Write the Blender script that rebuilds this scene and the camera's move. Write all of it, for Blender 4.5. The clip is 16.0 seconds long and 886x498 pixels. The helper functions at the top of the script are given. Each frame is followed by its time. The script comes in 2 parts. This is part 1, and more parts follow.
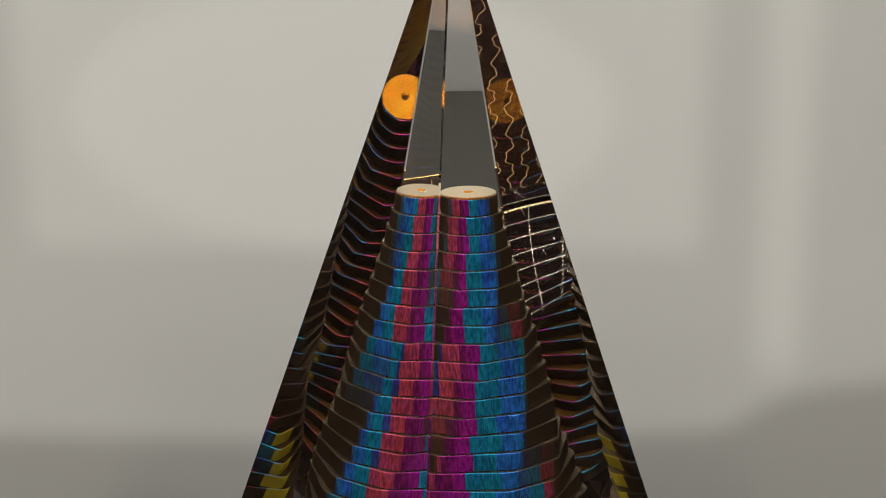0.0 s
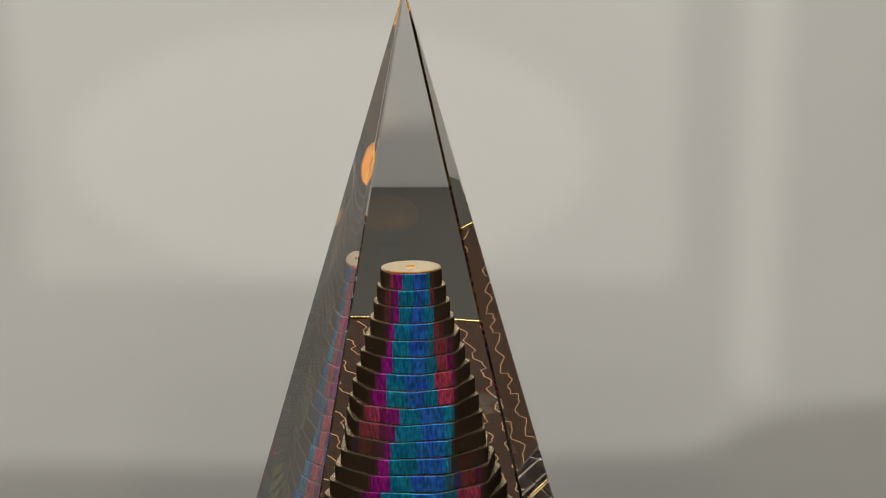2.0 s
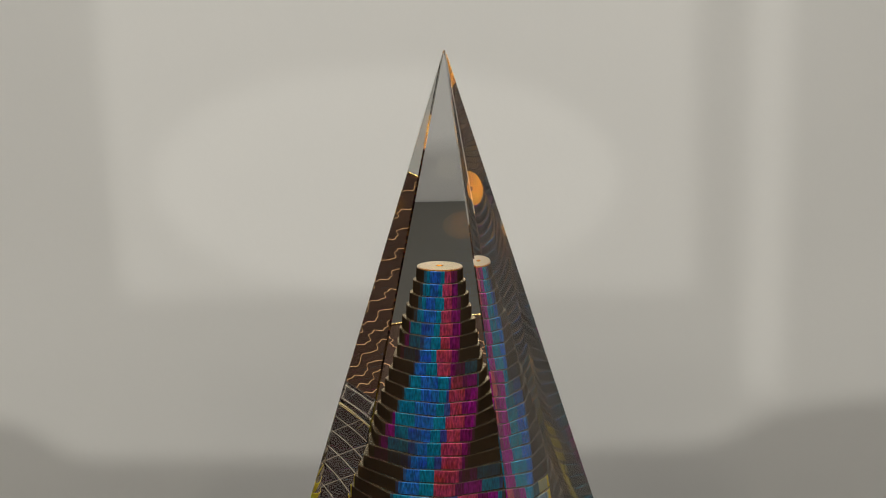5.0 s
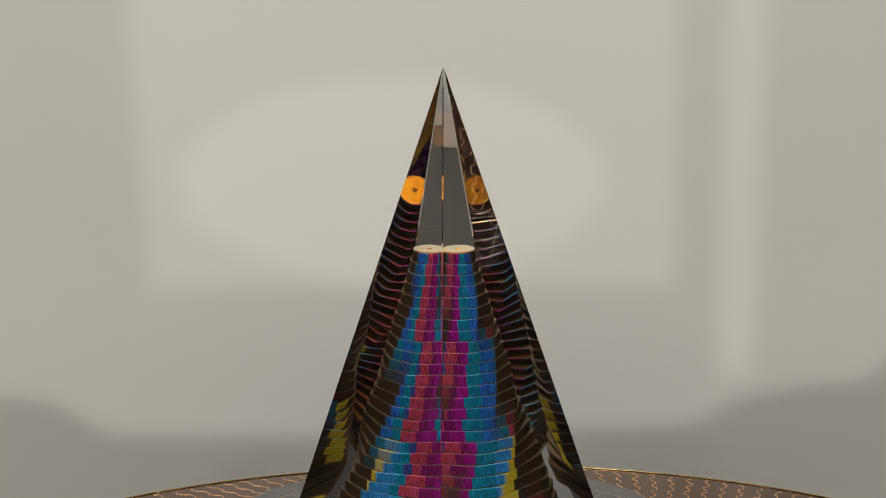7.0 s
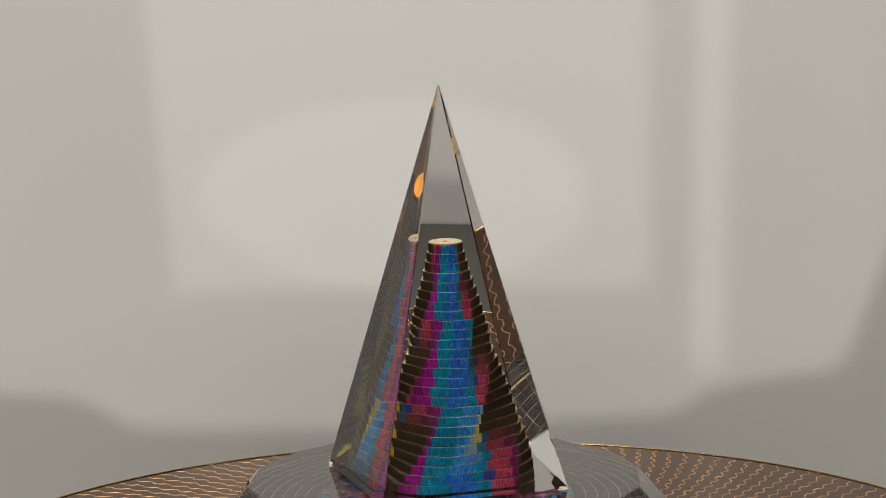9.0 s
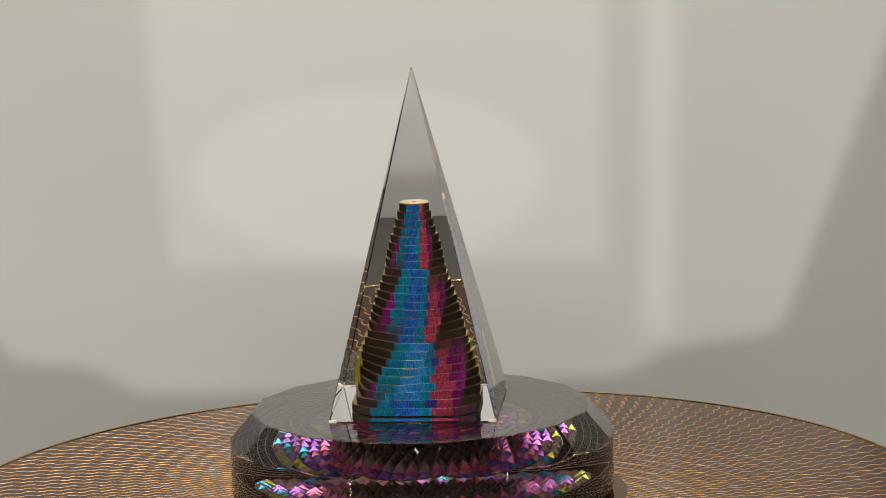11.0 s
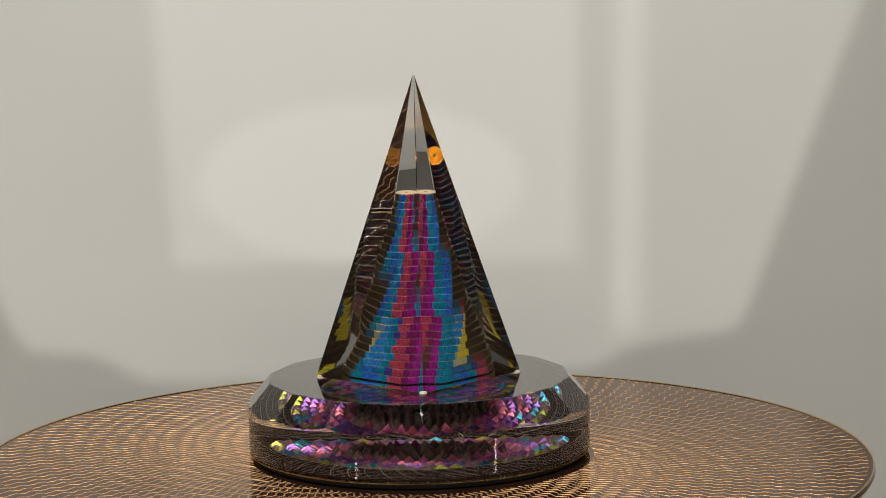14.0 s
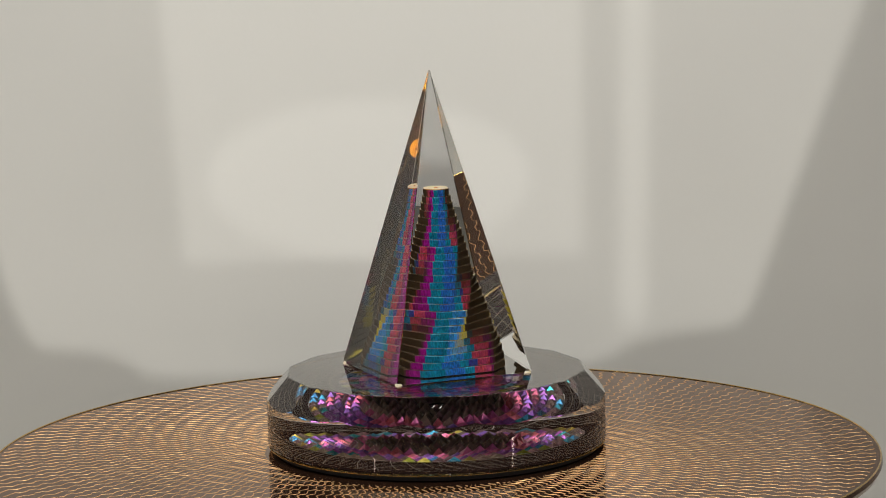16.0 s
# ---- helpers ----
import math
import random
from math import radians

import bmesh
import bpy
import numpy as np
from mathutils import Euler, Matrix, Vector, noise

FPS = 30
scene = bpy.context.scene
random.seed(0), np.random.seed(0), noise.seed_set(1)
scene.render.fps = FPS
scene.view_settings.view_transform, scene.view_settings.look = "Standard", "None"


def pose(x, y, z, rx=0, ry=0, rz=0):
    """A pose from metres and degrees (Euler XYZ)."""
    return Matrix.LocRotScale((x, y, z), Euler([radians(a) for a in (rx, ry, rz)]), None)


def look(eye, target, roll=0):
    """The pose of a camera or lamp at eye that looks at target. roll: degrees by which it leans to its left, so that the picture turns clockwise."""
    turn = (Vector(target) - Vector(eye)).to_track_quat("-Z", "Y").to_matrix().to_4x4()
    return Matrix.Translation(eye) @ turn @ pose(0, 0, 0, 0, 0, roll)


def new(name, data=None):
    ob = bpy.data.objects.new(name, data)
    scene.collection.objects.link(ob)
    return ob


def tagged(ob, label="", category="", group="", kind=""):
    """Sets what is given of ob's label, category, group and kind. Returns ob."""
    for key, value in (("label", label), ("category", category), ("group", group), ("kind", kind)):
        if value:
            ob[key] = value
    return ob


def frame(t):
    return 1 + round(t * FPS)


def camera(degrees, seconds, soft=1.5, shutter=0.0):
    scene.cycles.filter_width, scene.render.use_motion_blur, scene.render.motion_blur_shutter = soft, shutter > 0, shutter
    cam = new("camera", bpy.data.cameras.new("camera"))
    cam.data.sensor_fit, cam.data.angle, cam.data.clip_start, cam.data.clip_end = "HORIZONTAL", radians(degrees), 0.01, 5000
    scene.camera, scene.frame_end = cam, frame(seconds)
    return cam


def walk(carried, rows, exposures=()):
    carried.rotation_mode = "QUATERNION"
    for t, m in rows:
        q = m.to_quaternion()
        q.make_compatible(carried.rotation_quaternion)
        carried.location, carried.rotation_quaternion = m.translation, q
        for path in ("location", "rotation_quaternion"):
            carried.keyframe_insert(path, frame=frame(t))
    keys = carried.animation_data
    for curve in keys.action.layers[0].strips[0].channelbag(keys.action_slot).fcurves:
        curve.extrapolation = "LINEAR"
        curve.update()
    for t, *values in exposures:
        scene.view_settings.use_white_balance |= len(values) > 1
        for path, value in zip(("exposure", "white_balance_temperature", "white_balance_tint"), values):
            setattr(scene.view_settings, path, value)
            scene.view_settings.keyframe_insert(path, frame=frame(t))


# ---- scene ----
cam = camera(22.18, 16.0, soft=1.0)
PATH = [
    (0, pose(-0.0019, -0.3375, 0.1471, 79.98, 0, -0.29) @ pose(0, 0, 0, 0, 0, 0.54)),
    (0.5, pose(-0.0049, -0.3399, 0.1548, 79.62, 0, -0.93) @ pose(0, 0, 0, 0, 0, 0.05)),
    (1, pose(-0.0013, -0.3568, 0.1554, 80.15, 0, -0.54) @ pose(0, 0, 0, 0, 0, 0.05)),
    (1.5, pose(-0.0002, -0.3639, 0.1587, 80.15, 0, -0.36) @ pose(0, 0, 0, 0, 0, 0.41)),
    (2, pose(0.0022, -0.3617, 0.1630, 79.91, 0, -0.31) @ pose(0, 0, 0, 0, 0, -0.12)),
    (2.5, pose(-0.0004, -0.3785, 0.1652, 80.03, 0, -0.29) @ pose(0, 0, 0, 0, 0, 0.03)),
    (3, pose(-0.0018, -0.3927, 0.1733, 79.71, 0, 0.01) @ pose(0, 0, 0, 0, 0, 0.07)),
    (3.5, pose(-0.0010, -0.4062, 0.1721, 80.50, 0, 0.32) @ pose(0, 0, 0, 0, 0, -0.25)),
    (4, pose(-0.0001, -0.4227, 0.1735, 80.62, 0, 0.54) @ pose(0, 0, 0, 0, 0, -0.48)),
    (4.5, pose(-0.0007, -0.4394, 0.1739, 80.65, 0, 0.62) @ pose(0, 0, 0, 0, 0, -0.78)),
    (7, pose(-0.0001, -0.5393, 0.1841, 80.82, 0, 0.64) @ pose(0, 0, 0, 0, 0, -0.42)),
    (7.5, pose(0.0002, -0.5594, 0.1856, 80.92, 0, 0.49) @ pose(0, 0, 0, 0, 0, -0.66)),
    (8, pose(0.0029, -0.5795, 0.1873, 81.05, 0, 0.83) @ pose(0, 0, 0, 0, 0, -1.00)),
    (8.5, pose(0.0002, -0.6046, 0.1884, 81.32, 0, 0.60) @ pose(0, 0, 0, 0, 0, -0.95)),
    (11, pose(0.0045, -0.7314, 0.1876, 81.75, 0, 0.02) @ pose(0, 0, 0, 0, 0, -1.56)),
    (11.5, pose(-0.0003, -0.7682, 0.1901, 81.55, 0, -0.77) @ pose(0, 0, 0, 0, 0, -1.95)),
    (12, pose(0.0019, -0.7755, 0.1798, 82.56, 0, -0.64) @ pose(0, 0, 0, 0, 0, -0.59)),
    (12.5, pose(0.0016, -0.7869, 0.1857, 82.20, 0, -0.65) @ pose(0, 0, 0, 0, 0, -0.42)),
    (13, pose(0.0015, -0.8028, 0.1761, 83.03, 0, -0.75) @ pose(0, 0, 0, 0, 0, -0.79)),
    (13.5, pose(0.0006, -0.8143, 0.1759, 83.08, 0, -0.70) @ pose(0, 0, 0, 0, 0, -0.95)),
    (14, pose(0.0001, -0.8228, 0.1851, 82.50, 0, -0.58) @ pose(0, 0, 0, 0, 0, -0.93)),
    (14.5, pose(-0.0014, -0.8268, 0.1878, 82.33, 0, -0.53) @ pose(0, 0, 0, 0, 0, -1.07)),
    (15, pose(-0.0011, -0.8287, 0.1786, 82.93, 0, -0.43) @ pose(0, 0, 0, 0, 0, -2.07)),
    (15.5, pose(-0.0012, -0.8317, 0.1740, 83.24, 0, -0.38) @ pose(0, 0, 0, 0, 0, -2.22)),
    (16, pose(-0.0033, -0.8299, 0.1845, 82.47, 0, -0.56) @ pose(0, 0, 0, 0, 0, -1.23)),
]
walk(cam, PATH, exposures=[(0, -0.12), (1, -0.10), (3, -0.15), (4.5, -0.12), (8, -0.02), (11, 0.09), (14.5, 0.16), (16, 0.16)])

# ---- light ----
SUN_WAY = Vector((0.15, 1.0, -0.42))
world = bpy.data.worlds.new("sky")
scene.world = world
world.use_nodes = True
wn = world.node_tree
sky = wn.nodes.new("ShaderNodeTexSky")
sky.sky_type, sky.sun_disc = "NISHITA", False
sky.sun_elevation, sky.sun_rotation = radians(22.6), radians(188.5)
wn.links.new(sky.outputs[0], wn.nodes["Background"].inputs[0])
wn.nodes["Background"].inputs[1].default_value = 0.06
sun_data = bpy.data.lights.new("sun", "SUN")
sun_data.energy, sun_data.angle, sun_data.color = 1.17, radians(0.36), (0.99, 0.988, 0.95)
sun = new("sun", sun_data)
sun.matrix_world = look(-3 * SUN_WAY, (0, 0, 0))


def area_lamp(name, eye, target, size, watts, color):
    data = bpy.data.lights.new(name, "AREA")
    data.shape, data.size, data.energy, data.color = "DISK", size, watts, color
    ob = new(name, data)
    ob.matrix_world = look(eye, target)
    return ob


# unseen overhead lamp added as the room's general light
area_lamp("overhead_fill", (-0.12, -0.12, 1.50), (0, 0.2, 0.0), 0.56, 17.6, (0.99, 0.988, 0.945))
# small unseen lamps round the platter, close to the table
# four added to light the tower; the raised pair makes the disc's glints
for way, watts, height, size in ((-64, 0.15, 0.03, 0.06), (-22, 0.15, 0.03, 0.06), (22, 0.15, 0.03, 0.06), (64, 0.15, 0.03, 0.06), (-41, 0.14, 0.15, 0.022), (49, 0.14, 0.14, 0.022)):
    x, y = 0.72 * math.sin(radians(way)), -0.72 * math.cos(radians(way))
    area_lamp("unseen_lamp", (x, y, height), (0, 0, 0.06), size, watts, (1.0, 0.98, 0.95))


# ---- materials ----
def material(name, color, rough=0.5, metal=0.0, edge=None, noise_scale=0.0, noise_amount=0.0, bump=0.0, bump_scale=0.0, spread=0.0, **more):
    m = bpy.data.materials.new(name)
    m.use_nodes = True
    nt = m.node_tree
    b = nt.nodes["Principled BSDF"]
    b.inputs["Base Color"].default_value = (*color, 1)
    b.inputs["Roughness"].default_value = rough
    b.inputs["Metallic"].default_value = metal
    if edge:
        b.inputs["Specular Tint"].default_value = (*edge, 1)
    for key, value in more.items():
        b.inputs[key.replace("_", " ")].default_value = value
    co = nt.nodes.new("ShaderNodeTexCoord").outputs["Object"]
    if noise_amount or spread:
        last = None
        hsv = nt.nodes.new("ShaderNodeHueSaturation")
        hsv.inputs["Color"].default_value = (*color, 1)
        if noise_amount:
            n1 = nt.nodes.new("ShaderNodeTexNoise")
            n1.inputs["Scale"].default_value, n1.inputs["Detail"].default_value = noise_scale, 5
            nt.links.new(co, n1.inputs["Vector"])
            r1 = nt.nodes.new("ShaderNodeMapRange")
            r1.inputs["From Min"].default_value, r1.inputs["From Max"].default_value = 0.3, 0.7
            r1.inputs["To Min"].default_value, r1.inputs["To Max"].default_value = 1 - noise_amount, 1 + noise_amount
            nt.links.new(n1.outputs["Fac"], r1.inputs["Value"])
            nt.links.new(r1.outputs[0], hsv.inputs["Value"])
            r2 = nt.nodes.new("ShaderNodeMapRange")
            r2.inputs["To Min"].default_value, r2.inputs["To Max"].default_value = rough * 0.8, rough * 1.2
            nt.links.new(n1.outputs["Fac"], r2.inputs["Value"])
            nt.links.new(r2.outputs[0], b.inputs["Roughness"])
        if spread:
            info = nt.nodes.new("ShaderNodeObjectInfo")
            r3 = nt.nodes.new("ShaderNodeMapRange")
            r3.inputs["To Min"].default_value, r3.inputs["To Max"].default_value = 0.5 - spread, 0.5 + spread
            nt.links.new(info.outputs["Random"], r3.inputs["Value"])
            nt.links.new(r3.outputs[0], hsv.inputs["Hue"])
        nt.links.new(hsv.outputs[0], b.inputs["Base Color"])
    if bump:
        n2 = nt.nodes.new("ShaderNodeTexNoise")
        n2.inputs["Scale"].default_value, n2.inputs["Detail"].default_value = bump_scale, 3
        nt.links.new(co, n2.inputs["Vector"])
        bp = nt.nodes.new("ShaderNodeBump")
        bp.inputs["Strength"].default_value, bp.inputs["Distance"].default_value = bump, 0.0004
        nt.links.new(n2.outputs["Fac"], bp.inputs["Height"])
        nt.links.new(bp.outputs[0], b.inputs["Normal"])
    return m


def brushed(name, color, side=(0.10, 0.065, 0.036), turn=(0.12, 0.34), rough=0.34):
    """Bronze with upright tool marks and glitter, under a thin film whose gloss is coloured when seen square on. The
    angle-driven colours stand in for lights that the coating reflects.
    """
    m = material(name, color, rough - 0.04, 1.0)
    nt = m.node_tree
    b = nt.nodes["Principled BSDF"]
    co = nt.nodes.new("ShaderNodeTexCoord").outputs["Object"]
    mp = nt.nodes.new("ShaderNodeMapping")
    mp.inputs["Scale"].default_value = (2800, 2800, 800)
    nt.links.new(co, mp.inputs["Vector"])
    lines = nt.nodes.new("ShaderNodeTexNoise")
    lines.inputs["Scale"].default_value, lines.inputs["Detail"].default_value = 1.0, 2
    nt.links.new(mp.outputs[0], lines.inputs["Vector"])
    glit = nt.nodes.new("ShaderNodeTexVoronoi")
    glit.inputs["Scale"].default_value = 5200
    nt.links.new(co, glit.inputs["Vector"])
    grain = nt.nodes.new("ShaderNodeTexNoise")
    grain.inputs["Scale"].default_value, grain.inputs["Detail"].default_value = 420, 3
    nt.links.new(co, grain.inputs["Vector"])
    hsv = nt.nodes.new("ShaderNodeHueSaturation")
    hsv.inputs["Color"].default_value = (*color, 1)
    mr = nt.nodes.new("ShaderNodeMapRange")
    mr.inputs["From Min"].default_value, mr.inputs["From Max"].default_value = 0.35, 0.65
    mr.inputs["To Min"].default_value, mr.inputs["To Max"].default_value = 0.60, 1.35
    nt.links.new(lines.outputs["Fac"], mr.inputs["Value"])
    nt.links.new(mr.outputs[0], hsv.inputs["Value"])
    hr = nt.nodes.new("ShaderNodeMapRange")
    hr.inputs["To Min"].default_value, hr.inputs["To Max"].default_value = 0.46, 0.54
    nt.links.new(grain.outputs["Fac"], hr.inputs["Value"])
    nt.links.new(hr.outputs[0], hsv.inputs["Hue"])
    nt.links.new(hsv.outputs[0], b.inputs["Base Color"])
    b1 = nt.nodes.new("ShaderNodeBump")
    b1.inputs["Strength"].default_value, b1.inputs["Distance"].default_value = 0.25, 0.0001
    nt.links.new(lines.outputs["Fac"], b1.inputs["Height"])
    b2 = nt.nodes.new("ShaderNodeBump")
    b2.inputs["Strength"].default_value, b2.inputs["Distance"].default_value = 0.75, 0.0001
    nt.links.new(glit.outputs["Distance"], b2.inputs["Height"])
    nt.links.new(b1.outputs[0], b2.inputs["Normal"])
    nt.links.new(b2.outputs[0], b.inputs["Normal"])
    bronze = nt.nodes.new("ShaderNodeBsdfAnisotropic")
    bronze.inputs["Color"].default_value, bronze.inputs["Roughness"].default_value = (*side, 1), rough
    nt.links.new(b2.outputs[0], bronze.inputs["Normal"])
    facing = nt.nodes.new("ShaderNodeLayerWeight")
    fr = nt.nodes.new("ShaderNodeMapRange")
    fr.interpolation_type = "SMOOTHSTEP"
    fr.inputs["From Min"].default_value, fr.inputs["From Max"].default_value = turn
    nt.links.new(facing.outputs["Facing"], fr.inputs["Value"])
    mix = nt.nodes.new("ShaderNodeMixShader")
    nt.links.new(fr.outputs[0], mix.inputs[0])
    nt.links.new(b.outputs[0], mix.inputs[1])
    nt.links.new(bronze.outputs[0], mix.inputs[2])
    nt.links.new(mix.outputs[0], nt.nodes["Material Output"].inputs[0])
    return m


# partly clear material for the unseen sheets that dim the sun
def sheer(name, keep):
    m = bpy.data.materials.new(name)
    m.use_nodes = True
    nt = m.node_tree
    nt.nodes.remove(nt.nodes["Principled BSDF"])
    clear, dimmer, mix = nt.nodes.new("ShaderNodeBsdfTransparent"), nt.nodes.new("ShaderNodeBsdfDiffuse"), nt.nodes.new("ShaderNodeMixShader")
    dimmer.inputs[0].default_value = (0.75, 0.73, 0.7, 1)
    mix.inputs[0].default_value = 1 - keep
    nt.links.new(clear.outputs[0], mix.inputs[1])
    nt.links.new(dimmer.outputs[0], mix.inputs[2])
    nt.links.new(mix.outputs[0], nt.nodes["Material Output"].inputs[0])
    return m


M_WALL = material("warm_white_plaster", (0.74, 0.715, 0.67), 0.9, noise_scale=3, noise_amount=0.02, bump=0.1, bump_scale=300)
# unseen room sides, kept near black for dark reflections in the metal
M_UNSEEN_ROOM = material("unseen_room_dark", (0.07, 0.065, 0.06), 0.9, noise_scale=2, noise_amount=0.08)
M_DARK_BLOCK = material("darkening_block", (0.072, 0.067, 0.056), 0.6, noise_scale=20, noise_amount=0.1, bump=0.1, bump_scale=400)
M_BOUNCE = material("grey_bounce_board", (0.42, 0.40, 0.36), 0.6, noise_scale=20, noise_amount=0.1, bump=0.1, bump_scale=400)
M_GLASS = material("clear_crystal", (1, 1, 1), 0.0, Transmission_Weight=1.0, IOR=1.52)
M_TEAL = brushed("teal_film", (0.015, 0.32, 0.54))
M_BLUE = brushed("blue_film", (0.035, 0.21, 0.74))
M_NAVY = brushed("indigo_film", (0.07, 0.09, 0.42))
M_MAGENTA = brushed("magenta_film", (0.47, 0.02, 0.34))
M_PLUM = brushed("plum_film", (0.30, 0.02, 0.17))
M_ROSE = brushed("rose_film", (0.66, 0.08, 0.15))
# brighter blue with yellow glint, coloured in for a reflected patch of sun
GOLD_GLINT = (0.90, 0.72, 0.06)
M_BLUE_LIT = brushed("blue_film_lit_gold", (0.05, 0.35, 0.85), GOLD_GLINT, (0.12, 0.34))
# cap and ledges: cream grazing side put into the gloss for the reflected wall
M_BRASS = brushed("pale_turned_brass", (0.62, 0.23, 0.012), (0.95, 0.80, 0.58), (0.45, 0.78), 0.40)
M_LEDGE = brushed("gilded_ledge", (0.12, 0.05, 0.008), (0.85, 0.71, 0.50), (0.50, 0.82), 0.26)
M_PLATE = material("brown_mirror_lacquer", (0.055, 0.024, 0.013), 0.06, 0.6, edge=(0.85, 0.70, 0.61), noise_scale=60, noise_amount=0.15, IOR=1.9)
M_WAVE = material("copper_gold_relief", (0.90, 0.56, 0.27), 0.44, 0.7, noise_scale=200, noise_amount=0.15)
M_RIM = material("gold_rim", (0.66, 0.46, 0.18), 0.25, 1.0, noise_scale=200, noise_amount=0.1)
M_LINE = material("pale_gold_line", (0.42, 0.35, 0.26), 0.38, 1.0, noise_scale=300, noise_amount=0.1)
M_TILE = material("purple_mirror_tile", (0.14, 0.05, 0.18), 0.33, 1.0, noise_scale=500, noise_amount=0.3, spread=0.05)
M_TILE_DARK = material("dark_scale_tile", (0.075, 0.040, 0.034), 0.5, 0.0, noise_scale=500, noise_amount=0.3, spread=0.05, Specular_IOR_Level=0.1)
M_TILE_BROWN = material("brown_lacquer_tile", (0.013, 0.008, 0.006), 0.5, 0.0, noise_scale=500, noise_amount=0.3, spread=0.10, Specular_IOR_Level=0.0)
M_TILE_ROSE = material("rose_mirror_tile", (0.36, 0.085, 0.16), 0.33, 1.0, noise_scale=500, noise_amount=0.3, spread=0.04)
M_TILE_TEAL = material("teal_mirror_tile", (0.02, 0.10, 0.14), 0.35, 1.0, noise_scale=500, noise_amount=0.3, spread=0.05)
M_TILE_GOLD = material("olive_gold_tile", (0.18, 0.15, 0.025), 0.35, 1.0, noise_scale=500, noise_amount=0.3, spread=0.04)
M_BLACK = material("black_felt", (0.012, 0.009, 0.008), 0.7, noise_scale=400, noise_amount=0.2)
M_GLUE = material("cream_clear_glue", (0.85, 0.75, 0.55), 0.2, noise_scale=600, noise_amount=0.1)


# ---- mesh helpers ----
def mesh_of(name, verts, faces, mats, slots=None, smooth=False):
    me = bpy.data.meshes.new(name)
    me.from_pydata(verts, [], faces)
    for m in mats:
        me.materials.append(m)
    if slots:
        me.polygons.foreach_set("material_index", slots)
    if smooth:
        me.polygons.foreach_set("use_smooth", [True] * len(me.polygons))
    me.update()
    return me


def child(name, me, parent, label=""):
    ob = new(name, me)
    ob.parent = parent
    return tagged(ob, label) if label else ob


def prism(outline, z0, z1):
    """A closed upright prism over an outline of (x, y)."""
    n = len(outline)
    verts = [(x, y, z0) for x, y in outline] + [(x, y, z1) for x, y in outline]
    faces = [(i, (i + 1) % n, n + (i + 1) % n, n + i) for i in range(n)]
    return verts, faces + [tuple(range(n - 1, -1, -1)), tuple(range(n, 2 * n))]


def slab_box(x0, x1, y0, y1, z0, z1):
    return prism([(x0, y0), (x1, y0), (x1, y1), (x0, y1)], z0, z1)


def lathe(profile, count, mats, name):
    """A closed body turned round z from a profile of (radius, height), with the ends on the axis."""
    verts, faces = [], []
    for r, z in profile:
        verts += [(r * math.cos(2 * math.pi * i / count), r * math.sin(2 * math.pi * i / count), z) for i in range(count)]
    for k in range(len(profile) - 1):
        for i in range(count):
            j = (i + 1) % count
            faces.append((k * count + i, k * count + j, (k + 1) * count + j, (k + 1) * count + i))
    faces.append(tuple(range(count - 1, -1, -1)))
    faces.append(tuple((len(profile) - 1) * count + i for i in range(count)))
    return mesh_of(name, verts, faces, mats)


def pierced(name, outer, holes, y, thick, mat):
    """An upright sheet at y with holes, outlines in (x, z)."""
    cu = bpy.data.curves.new(name, "CURVE")
    cu.dimensions, cu.fill_mode, cu.extrude = "2D", "BOTH", thick / 2
    for ring in (outer, *holes):
        sp = cu.splines.new("POLY")
        sp.points.add(len(ring) - 1)
        for pt, (x, z) in zip(sp.points, ring):
            pt.co = (x, z, 0, 1)
        sp.use_cyclic_u = True
    cu.materials.append(mat)
    tmp = bpy.data.objects.new(name, cu)
    me = bpy.data.meshes.new_from_object(tmp)
    bpy.data.objects.remove(tmp)
    ob = new(name, me)
    ob.matrix_world = pose(0, y, 0, 90, 0, 0)
    return ob


# ---- the room ----
WALL_Y = 0.386
MASK_Y = -1.30


def structure(name, verts_faces, mat, label):
    return tagged(new(name, mesh_of(name, *verts_faces, [mat])), label, "", "", "structure")


structure("wall_north", slab_box(-1.3, 1.3, WALL_Y, WALL_Y + 0.1, -0.75, 1.6), M_WALL, "smooth warm white plaster wall with soft window light")
# walls, floor and ceiling out of view, added to darken what the metal reflects
structure("unseen_wall_west", slab_box(-1.4, -1.3, -1.4, WALL_Y + 0.1, -0.75, 1.6), M_UNSEEN_ROOM, "unseen side wall, dark for reflections in the metal")
structure("unseen_wall_east", slab_box(1.3, 1.4, -1.4, WALL_Y + 0.1, -0.75, 1.6), M_UNSEEN_ROOM, "unseen side wall, dark for reflections in the metal")
structure("floor", slab_box(-1.4, 1.4, -1.4, WALL_Y + 0.1, -0.85, -0.75), M_UNSEEN_ROOM, "unseen floor, dark for reflections in the metal")
structure("ceiling", slab_box(-1.4, 1.4, -1.4, WALL_Y + 0.1, 1.6, 1.7), M_UNSEEN_ROOM, "unseen ceiling, dark for reflections in the metal")


def at_mask(pts, y=MASK_Y):
    """Where the sun's rays to points (x, z) of the north wall pass the upright plane at y."""
    return [(x - SUN_WAY.x * (WALL_Y - y), z - SUN_WAY.z * (WALL_Y - y)) for x, z in pts]


def oval(cx, cz, rx, rz, n=64):
    return [(cx + rx * math.cos(2 * math.pi * i / n), cz + rz * math.sin(2 * math.pi * i / n)) for i in range(n)]


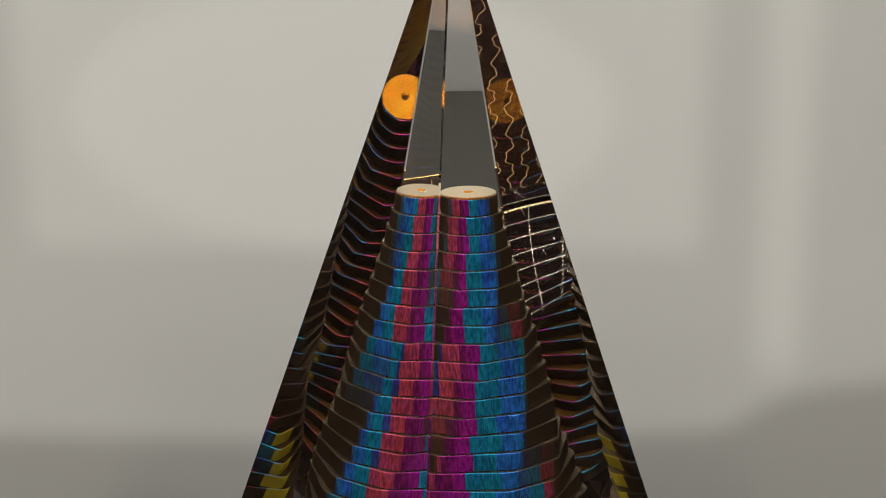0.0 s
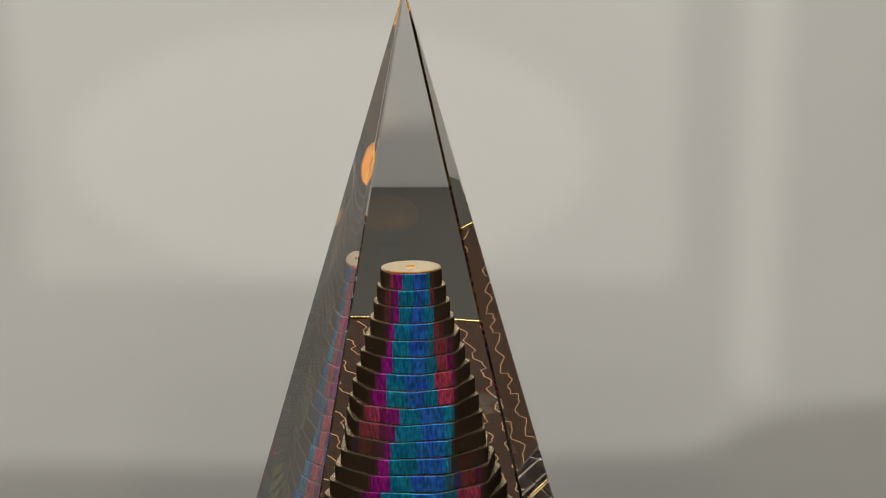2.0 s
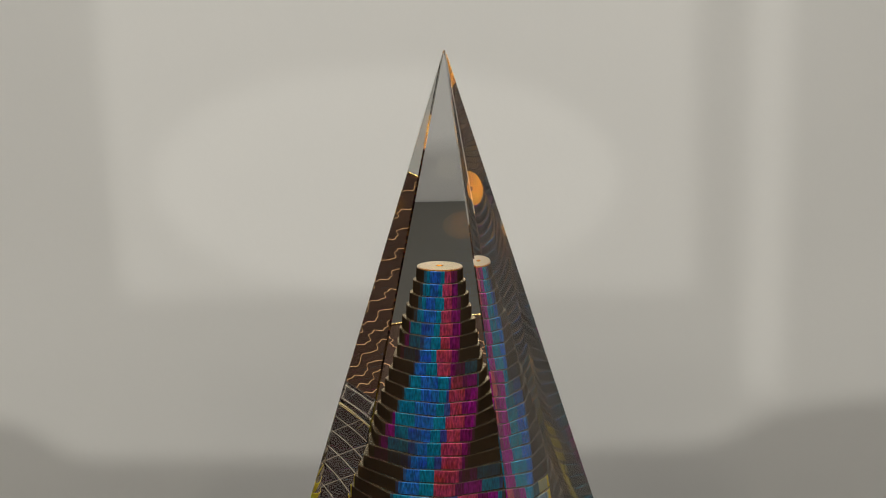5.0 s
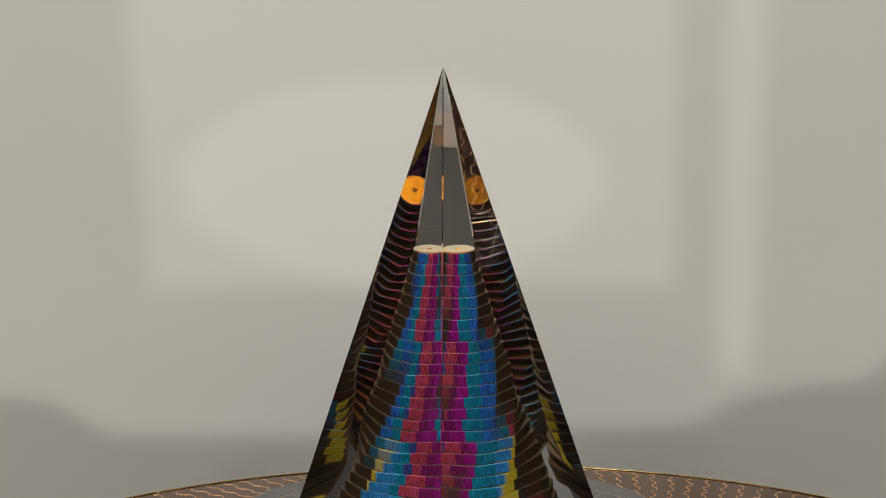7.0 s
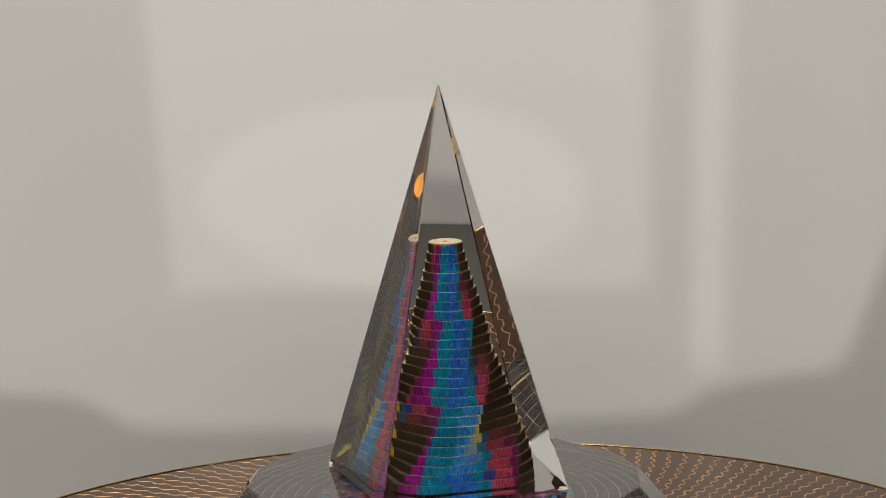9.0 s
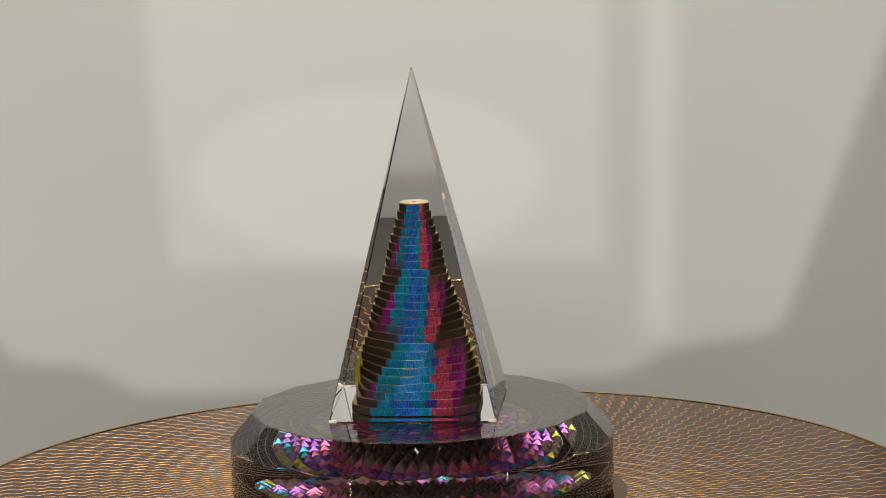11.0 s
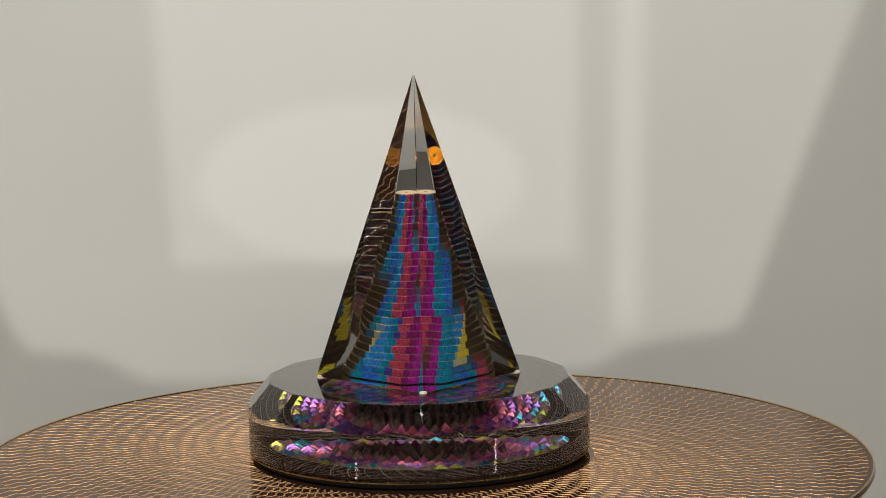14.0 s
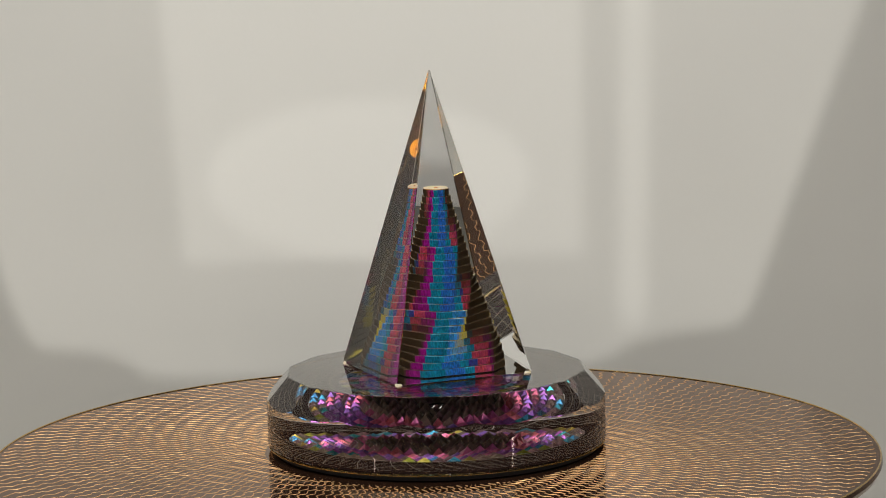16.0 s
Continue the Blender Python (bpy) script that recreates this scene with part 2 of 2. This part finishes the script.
# outline of the lit patch on the north wall, cut into an unseen mask
LIT_OUTLINE = [(0.29, 0.30), (0.2377, 0.154), (0.174, -0.017), (0.165, -0.022), (0.1316, -0.0250), (0.110, -0.0305), (0.098, -0.0385), (0.088, -0.0410),
           (-0.060, -0.0455), (-0.148, -0.0438), (-0.158, -0.0405), (-0.166, -0.0340), (-0.180, -0.0285), (-0.212, -0.0265), (-0.222, -0.014), (-0.2318, 0.014), (-0.31, 0.30)]
tagged(pierced("wall_south", [(-1.3, -0.75), (1.3, -0.75), (1.3, 1.6), (-1.3, 1.6)], [at_mask(LIT_OUTLINE)], MASK_Y - 0.01, 0.02, M_UNSEEN_ROOM),
       "unseen wall whose opening shapes the sunlight on the north wall", "", "", "structure")
BIG = [(-0.5, -0.2), (0.5, -0.2), (0.5, 0.5), (-0.5, 0.5)]
Y1, Y2 = MASK_Y - 0.06, MASK_Y - 0.10
# unseen part-clear sheets; their gaps leave brighter shapes on the wall
tagged(pierced("sheer_curtain", at_mask(BIG, Y1), [at_mask([(-0.132, 0.019), (0.085, 0.019), (0.086, 0.33), (-0.15, 0.33)], Y1),
                                                     at_mask([(0.103, -0.02), (0.119, -0.02), (0.126, 0.33), (0.110, 0.33)], Y1)],
               Y1, 0.0005, sheer("part_clear_sheet", 0.80)), "unseen thin sheet with gaps that pattern the wall's sunlight", "curtain")
tagged(pierced("sheer_blind", at_mask(BIG, Y2), [at_mask(oval(-0.031, 0.063, 0.088, 0.043), Y2)], Y2, 0.0005, sheer("part_clear_sheet_fine", 0.89)),
       "unseen thin sheet whose oval gap brightens an oval of wall", "blind")
# unseen reflector below the view, added to brighten the lower wall
structure("bounce_board", slab_box(-0.9, 0.9, -1.1, WALL_Y - 0.002, -0.165, -0.135), M_BOUNCE, "unseen pale grey board that bounces light onto the lower wall")
# added block, hidden behind the platter, that gives the crystal its dark lower view
structure("dark_block", slab_box(-0.11, 0.11, -0.11, WALL_Y - 0.002, -0.135, -0.067), M_DARK_BLOCK, "narrow dark block under the platter, added to darken the view through the crystal")

# ---- the platter ----
PLATE_R = 0.165
platter = tagged(new("platter"), "round brown mirrored platter with golden wavy relief lines", "platter")
child("plate", lathe([(0.100, -0.067), (0.096, -0.061), (0.060, -0.054), (0.056, -0.030), (0.088, -0.008), (0.150, -0.006), (PLATE_R - 0.001, -0.0035), (PLATE_R, -0.0015), (PLATE_R - 0.0006, 0.0)], 256, [M_PLATE], "plate"), platter)


def ring_tube(radius, z, thick, count=256, sides=4):
    verts, faces = [], []
    for i in range(count):
        a = 2 * math.pi * i / count
        for k in range(sides):
            b = 2 * math.pi * k / sides
            r = radius + thick * math.cos(b)
            verts.append((r * math.cos(a), r * math.sin(a), z + thick * math.sin(b)))
    for i in range(count):
        for k in range(sides):
            j, l = (i + 1) % count, (k + 1) % sides
            faces.append((i * sides + k, j * sides + k, j * sides + l, i * sides + l))
    return verts, faces


def joined(pieces):
    verts, faces = [], []
    for v, f in pieces:
        o = len(verts)
        verts += v
        faces += [tuple(i + o for i in q) for q in f]
    return verts, faces


child("rim", mesh_of("rim", *ring_tube(PLATE_R - 0.0006, 0.0001, 0.0003, 360, sides=8), [M_RIM], smooth=True), platter, "thin bright gold rim")
waves = []
for s in range(170):
    v, f = [], []
    for n in range(200):
        u = n / 199
        r = 0.0632 + (PLATE_R - 0.0657) * u
        w = 2 * math.pi * r / 0.0068 + s * 1.1
        kink = 1.1 * math.tanh(2.2 * math.sin(w)) + 0.35 * math.sin(2.7 * w + s) + 0.4 * math.sin(0.37 * w + s)
        a = 2 * math.pi * s / 170 + 0.22 * u + 0.00065 * kink / r
        thick = 0.00014 + 0.00007 * r / PLATE_R
        lift = 0.00012 + 0.00004 * math.sin(w + 1.2)
        ca, sa = math.cos(a), math.sin(a)
        for side, z in ((-1, -0.0001), (0, lift), (1, -0.0001)):
            v.append((r * ca - side * thick * sa, r * sa + side * thick * ca, z))
    for n in range(199):
        for q in range(3):
            f.append((3 * n + q, 3 * n + 3 + q, 3 * n + 3 + (q + 1) % 3, 3 * n + (q + 1) % 3))
    waves.append((v, f))
tagged(child("wave_relief", mesh_of("wave_relief", *joined(waves), [M_WAVE], smooth=True), platter, "fine wavy golden lines running outwards"), kind="stuff")

# ---- the round crystal base ----
BASE_R, BASE_Z0, BASE_Z1 = 0.0635, 0.0026, 0.0290
base = tagged(new("crystal_disc"), "round clear crystal disc with faceted rim above purple mirror mosaic", "crystal disc")


def base_body():
    bm = bmesh.new()
    prof = [(BASE_R - 0.0006, BASE_Z0), (BASE_R, BASE_Z0 + 0.0006), (BASE_R, BASE_Z1)]
    n = 160
    rings = [[bm.verts.new((r * math.cos(2 * math.pi * i / n), r * math.sin(2 * math.pi * i / n), z)) for i in range(n)] for r, z in prof]
    for a, b in zip(rings, rings[1:]):
        for i in range(n):
            bm.faces.new((a[i], a[(i + 1) % n], b[(i + 1) % n], b[i]))
    bm.faces.new(rings[0][::-1])
    bm.faces.new(rings[-1])
    for s in range(16):
        az = -math.pi / 2 + s * math.pi / 8
        ap = BASE_R * 0.868
        out = Vector((math.cos(az), math.sin(az), 0))
        no = (out * 0.0098 + Vector((0, 0, 1)) * (BASE_R - ap)).normalized()
        geom = bm.verts[:] + bm.edges[:] + bm.faces[:]
        cut = bmesh.ops.bisect_plane(bm, geom=geom, dist=1e-7, plane_co=out * ap + Vector((0, 0, BASE_Z1)), plane_no=no, clear_outer=True)
        edges = [e for e in cut["geom_cut"] if isinstance(e, bmesh.types.BMEdge)]
        bmesh.ops.edgeloop_fill(bm, edges=edges)
    bmesh.ops.recalc_face_normals(bm, faces=bm.faces[:])
    rim = [e for e in bm.edges if len(e.link_faces) == 2 and e.calc_face_angle() > radians(9)]
    bmesh.ops.bevel(bm, geom=rim, offset=0.00022, segments=1, affect="EDGES")
    me = bpy.data.meshes.new("crystal_body")
    bm.to_mesh(me)
    bm.free()
    for p in me.polygons:
        p.use_smooth = abs(p.normal.z) < 0.02
    me.set_sharp_from_angle(angle=radians(8))
    me.materials.append(M_GLASS)
    return me


body = child("crystal_body", base_body(), base, "clear bevelled crystal disc")
body.visible_shadow = False
child("foot_pad", lathe([(0.050, 0.0001), (0.0612, 0.0002), (0.0616, 0.0021), (0.0612, 0.0025)], 96, [M_BLACK], "foot_pad"), base, "black pad under the crystal")


def flat_ring(r, z, half, deep, count=160):
    v, f = [], []
    for i in range(count):
        ca, sa = math.cos(2 * math.pi * i / count), math.sin(2 * math.pi * i / count)
        v += [((r - half) * ca, (r - half) * sa, z), ((r + half) * ca, (r + half) * sa, z), (r * ca, r * sa, z - deep)]
    for i in range(count):
        j = (i + 1) % count
        for q in range(3):
            f.append((3 * i + q, 3 * i + (q + 1) % 3, 3 * j + (q + 1) % 3, 3 * j + q))
    return v, f


lines = [flat_ring(r, 0.0042, 0.00008, 0.00002) for r in np.linspace(0.040, 0.0628, 8)]
for s in range(52):
    v, f = [], []
    for u in np.linspace(0.0, 1.0, 9):
        r, a = 0.039 + 0.0235 * u, 2 * math.pi * s / 52 + 0.16 * u
        w = 0.00008 / r
        v += [(r * math.cos(a - w), r * math.sin(a - w), 0.0043), (r * math.cos(a + w), r * math.sin(a + w), 0.0043), (r * math.cos(a), r * math.sin(a), 0.00428)]
    for i in range(8):
        for q in range(3):
            f.append((3 * i + q, 3 * i + (q + 1) % 3, 3 * i + 3 + (q + 1) % 3, 3 * i + 3 + q))
    lines.append((v, f))
tagged(child("grid_lines", mesh_of("grid_lines", *joined(lines), [M_LINE]), base, "fine pale gold lines of a polar grid"), kind="stuff")
rng = random.Random(5)


def tile_shape(r0, r1, n, tip):
    half = math.pi / n * 0.94
    ring = [(r0, -half), (r1, -half), (r1, half), (r0, half)]
    mid = (r0 + r1) / 2
    v = [(r * math.cos(a) - mid, r * math.sin(a), 0.0) for r, a in ring] + [(r * math.cos(a) - mid, r * math.sin(a), -0.0006) for r, a in ring] + [(0.0005, 0.0002, tip)]
    return mid, v, [(0, 1, 8), (1, 2, 8), (2, 3, 8), (3, 0, 8), (4, 5, 1, 0), (5, 6, 2, 1), (6, 7, 3, 2), (7, 4, 0, 3), (7, 6, 5, 4)]


TILE_RINGS = [(M_TILE_DARK,)] * 4 + [(M_TILE_DARK, M_TILE_ROSE), (M_TILE_ROSE, M_TILE_ROSE, M_TILE), (M_TILE_ROSE, M_TILE), (M_TILE, M_TILE_DARK, M_TILE_TEAL), (M_TILE_DARK, M_TILE_DARK, M_TILE_TEAL, M_TILE_GOLD)]
for ring in range(9):
    r0 = 0.0040 + ring * 0.0036
    n = (10, 16, 22, 28, 32, 36, 40, 44, 48)[ring]
    mid, v, f = tile_shape(r0, r0 + 0.0034, n, 0.0030 if ring < 5 else 0.0016)
    tile_meshes = [mesh_of("tile", v, f, [m]) for m in (TILE_RINGS[ring])]
    for s in range(n):
        a = 2 * math.pi * (s + 0.5 * (ring % 2)) / n
        t = child("tile", rng.choice(tile_meshes), base)
        t.matrix_basis = Matrix.Rotation(a, 4, "Z") @ pose(mid, 0, 0.0034, rng.uniform(-3, 3), rng.uniform(-3, 3), 0)
outer = []
for ring in range(6):
    r0 = 0.0366 + ring * 0.0044
    n = 56
    mid, v, f = tile_shape(r0, r0 + 0.0042, n, 0.00015)
    for s in range(n):
        m = Matrix.Rotation(2 * math.pi * (s + 0.5 * (ring % 2)) / n, 4, "Z") @ pose(mid, 0, 0.0034, rng.uniform(-0.8, 0.8), rng.uniform(-0.8, 0.8), 0)
        outer.append(([tuple(m @ Vector(q)) for q in v], f))
tagged(child("outer_tiles", mesh_of("outer_tiles", *joined(outer), [M_TILE_BROWN]), base, "flat dark brown lacquered tiles"), kind="stuff")
bead_verts = []
for s in range(96):
    a0, a1 = 2 * math.pi * s / 96, 2 * math.pi * (s + 0.9) / 96
    ring = [(0.0600 * math.cos(a0), 0.0600 * math.sin(a0)), (0.0634 * math.cos(a0), 0.0634 * math.sin(a0)), (0.0634 * math.cos(a1), 0.0634 * math.sin(a1)), (0.0600 * math.cos(a1), 0.0600 * math.sin(a1))]
    bead_verts.append(prism(ring, 0.0022, 0.0025))
child("tile_band", mesh_of("tile_band", *joined(bead_verts), [M_RIM]), base, "ring of small gold tiles under the edge")

# ---- the crystal pyramid with the stepped tower inside ----
PYR_R, PYR_Z0, PYR_Z1 = 0.0382, 0.0294, 0.1417
pyramid = tagged(new("crystal_pyramid"), "tall clear crystal pyramid with an iridescent stepped tower inside", "pyramid")
corners = [(PYR_R * math.cos(-math.pi / 2 + k * math.pi / 2), PYR_R * math.sin(-math.pi / 2 + k * math.pi / 2), PYR_Z0) for k in range(4)]


def pyramid_body():
    bm = bmesh.new()
    low = [bm.verts.new(c) for c in corners]
    top = bm.verts.new((0, 0, PYR_Z1))
    for k in range(4):
        bm.faces.new((low[k], low[(k + 1) % 4], top))
    bm.faces.new(low[::-1])
    sharp = bm.edges[:]
    bmesh.ops.bevel(bm, geom=sharp, offset=0.00022, segments=1, affect="EDGES")
    bmesh.ops.recalc_face_normals(bm, faces=bm.faces[:])
    me = bpy.data.meshes.new("crystal_body")
    bm.to_mesh(me)
    bm.free()
    me.materials.append(M_GLASS)
    return me


glass = child("crystal_body", pyramid_body(), pyramid, "clear polished crystal")
glass.visible_shadow = False
for k in range(4):
    foot = child("foot", lathe([(0.0010, -0.0004), (0.0014, -0.0001), (0.0012, 0.0003)], 16, [M_GLUE], "foot"), pyramid, "small pale glue dot")
    foot.location = (corners[k][0] * 0.955, corners[k][1] * 0.955, PYR_Z0 - 0.0002)

STEPS, TOWER_Z0, TOWER_Z1 = 26, 0.0298, 0.0964
PITCH = (TOWER_Z1 - TOWER_Z0) / STEPS


def film_slot(alpha):
    """Which film a strip of a step has, by its place round the tower: 0 is the middle of a face of the pyramid. The
    fixed strips stand in for iridescent reflections.
    """
    a = (alpha + 45) % 90 - 45
    return 5 if a < -41 else 0 if a < -31 else 1 if a < -11 else 2 if a < 10 else 1 if a < 20 else 3 if a < 23 else 4 if a < 40 else 5


def step(i):
    u = i / (STEPS - 1)
    a = 0.0208 + (0.0049 - 0.0208) * u
    b = a * (1.16 - 0.16 * min(1, u * 1.6))
    twist = 5.6 * i
    drift = 17 * ((i % 9) / 9 - 0.5)
    pts, slots = [], []
    n_round = 5
    flats = []
    for s in range(8):
        flats.append((radians(45 * s + twist), b if s % 2 == 0 else a))
    raw = []
    for s in range(8):
        (p, da), (q, db) = flats[s], flats[(s + 1) % 8]
        det = math.sin(q - p)
        raw.append(Vector(((da * math.sin(q) - db * math.sin(p)) / det, (db * math.cos(p) - da * math.cos(q)) / det)))
    for s in range(8):
        c, prev, nxt = raw[s], raw[s - 1], raw[(s + 1) % 8]
        cut = 0.13 if u < 0.85 else 0.40
        p0, p1 = c.lerp(prev, cut), c.lerp(nxt, cut)
        for w in range(n_round):
            t = w / (n_round - 1)
            pts.append(p0.lerp(c, t).lerp(c.lerp(p1, t), t))
        far = nxt.lerp(c, cut)
        pts += [p1.lerp(far, w / 5) for w in range(1, 5)]
    n = len(pts)
    z0, z1, edge = i * PITCH + TOWER_Z0, (i + 1) * PITCH + TOWER_Z0 - 0.00008, 0.00009
    shrink = 1 - edge / a
    v = [(p.x * k, p.y * k, z) for k, z in ((1 - 0.6 * edge / a, z0), (1, z0 + edge * 0.6), (1, z1 - edge), (shrink, z1)) for p in pts]
    f = [(r * n + k, r * n + (k + 1) % n, (r + 1) * n + (k + 1) % n, (r + 1) * n + k) for r in range(3) for k in range(n)]
    f += [tuple(range(n - 1, -1, -1)), tuple(range(3 * n, 4 * n))]
    for k in range(n):
        mid = (pts[(k + 1) % n] + pts[k]) / 2
        slots.append(film_slot(math.degrees(math.atan2(mid.y, mid.x)) - 45 - drift))
    # steps 2 to 8 take the blue that has the sun patch in its colour
    films = [M_MAGENTA, M_TEAL, M_BLUE_LIT if 2 <= i <= 8 else M_BLUE, M_NAVY, M_ROSE, M_PLUM, M_LEDGE]
    return mesh_of("step", v, f, films, slots * 3 + [6, 6])


for i in range(STEPS):
    child("step", step(i), pyramid)
cap_z = TOWER_Z1
child("cap", lathe([(0.0048, cap_z - 0.0002), (0.0048, cap_z + 0.00012), (0.0046, cap_z + 0.0002), (0.0034, cap_z + 0.00016), (0.0022, cap_z + 0.0002), (0.0009, cap_z + 0.00018), (0.0002, cap_z - 0.0004)], 48, [M_BRASS], "cap"),
      pyramid, "pale turned brass cap with a centre dimple")


# ---- motion ----
def motions():
    rows = []
    for n in range(0, 17):
        turn = 2.49 - 12.2766 * (n - 14)
        m = Matrix.Rotation(radians(turn), 4, "Z")
        rows.append((n, m, m @ pose(-0.0011, 0.0057, 0)))
    walk(platter, [(t, m) for t, m, _ in rows])
    walk(base, [(t, m) for t, _, m in rows])
    walk(pyramid, [(t, m) for t, _, m in rows])


motions()
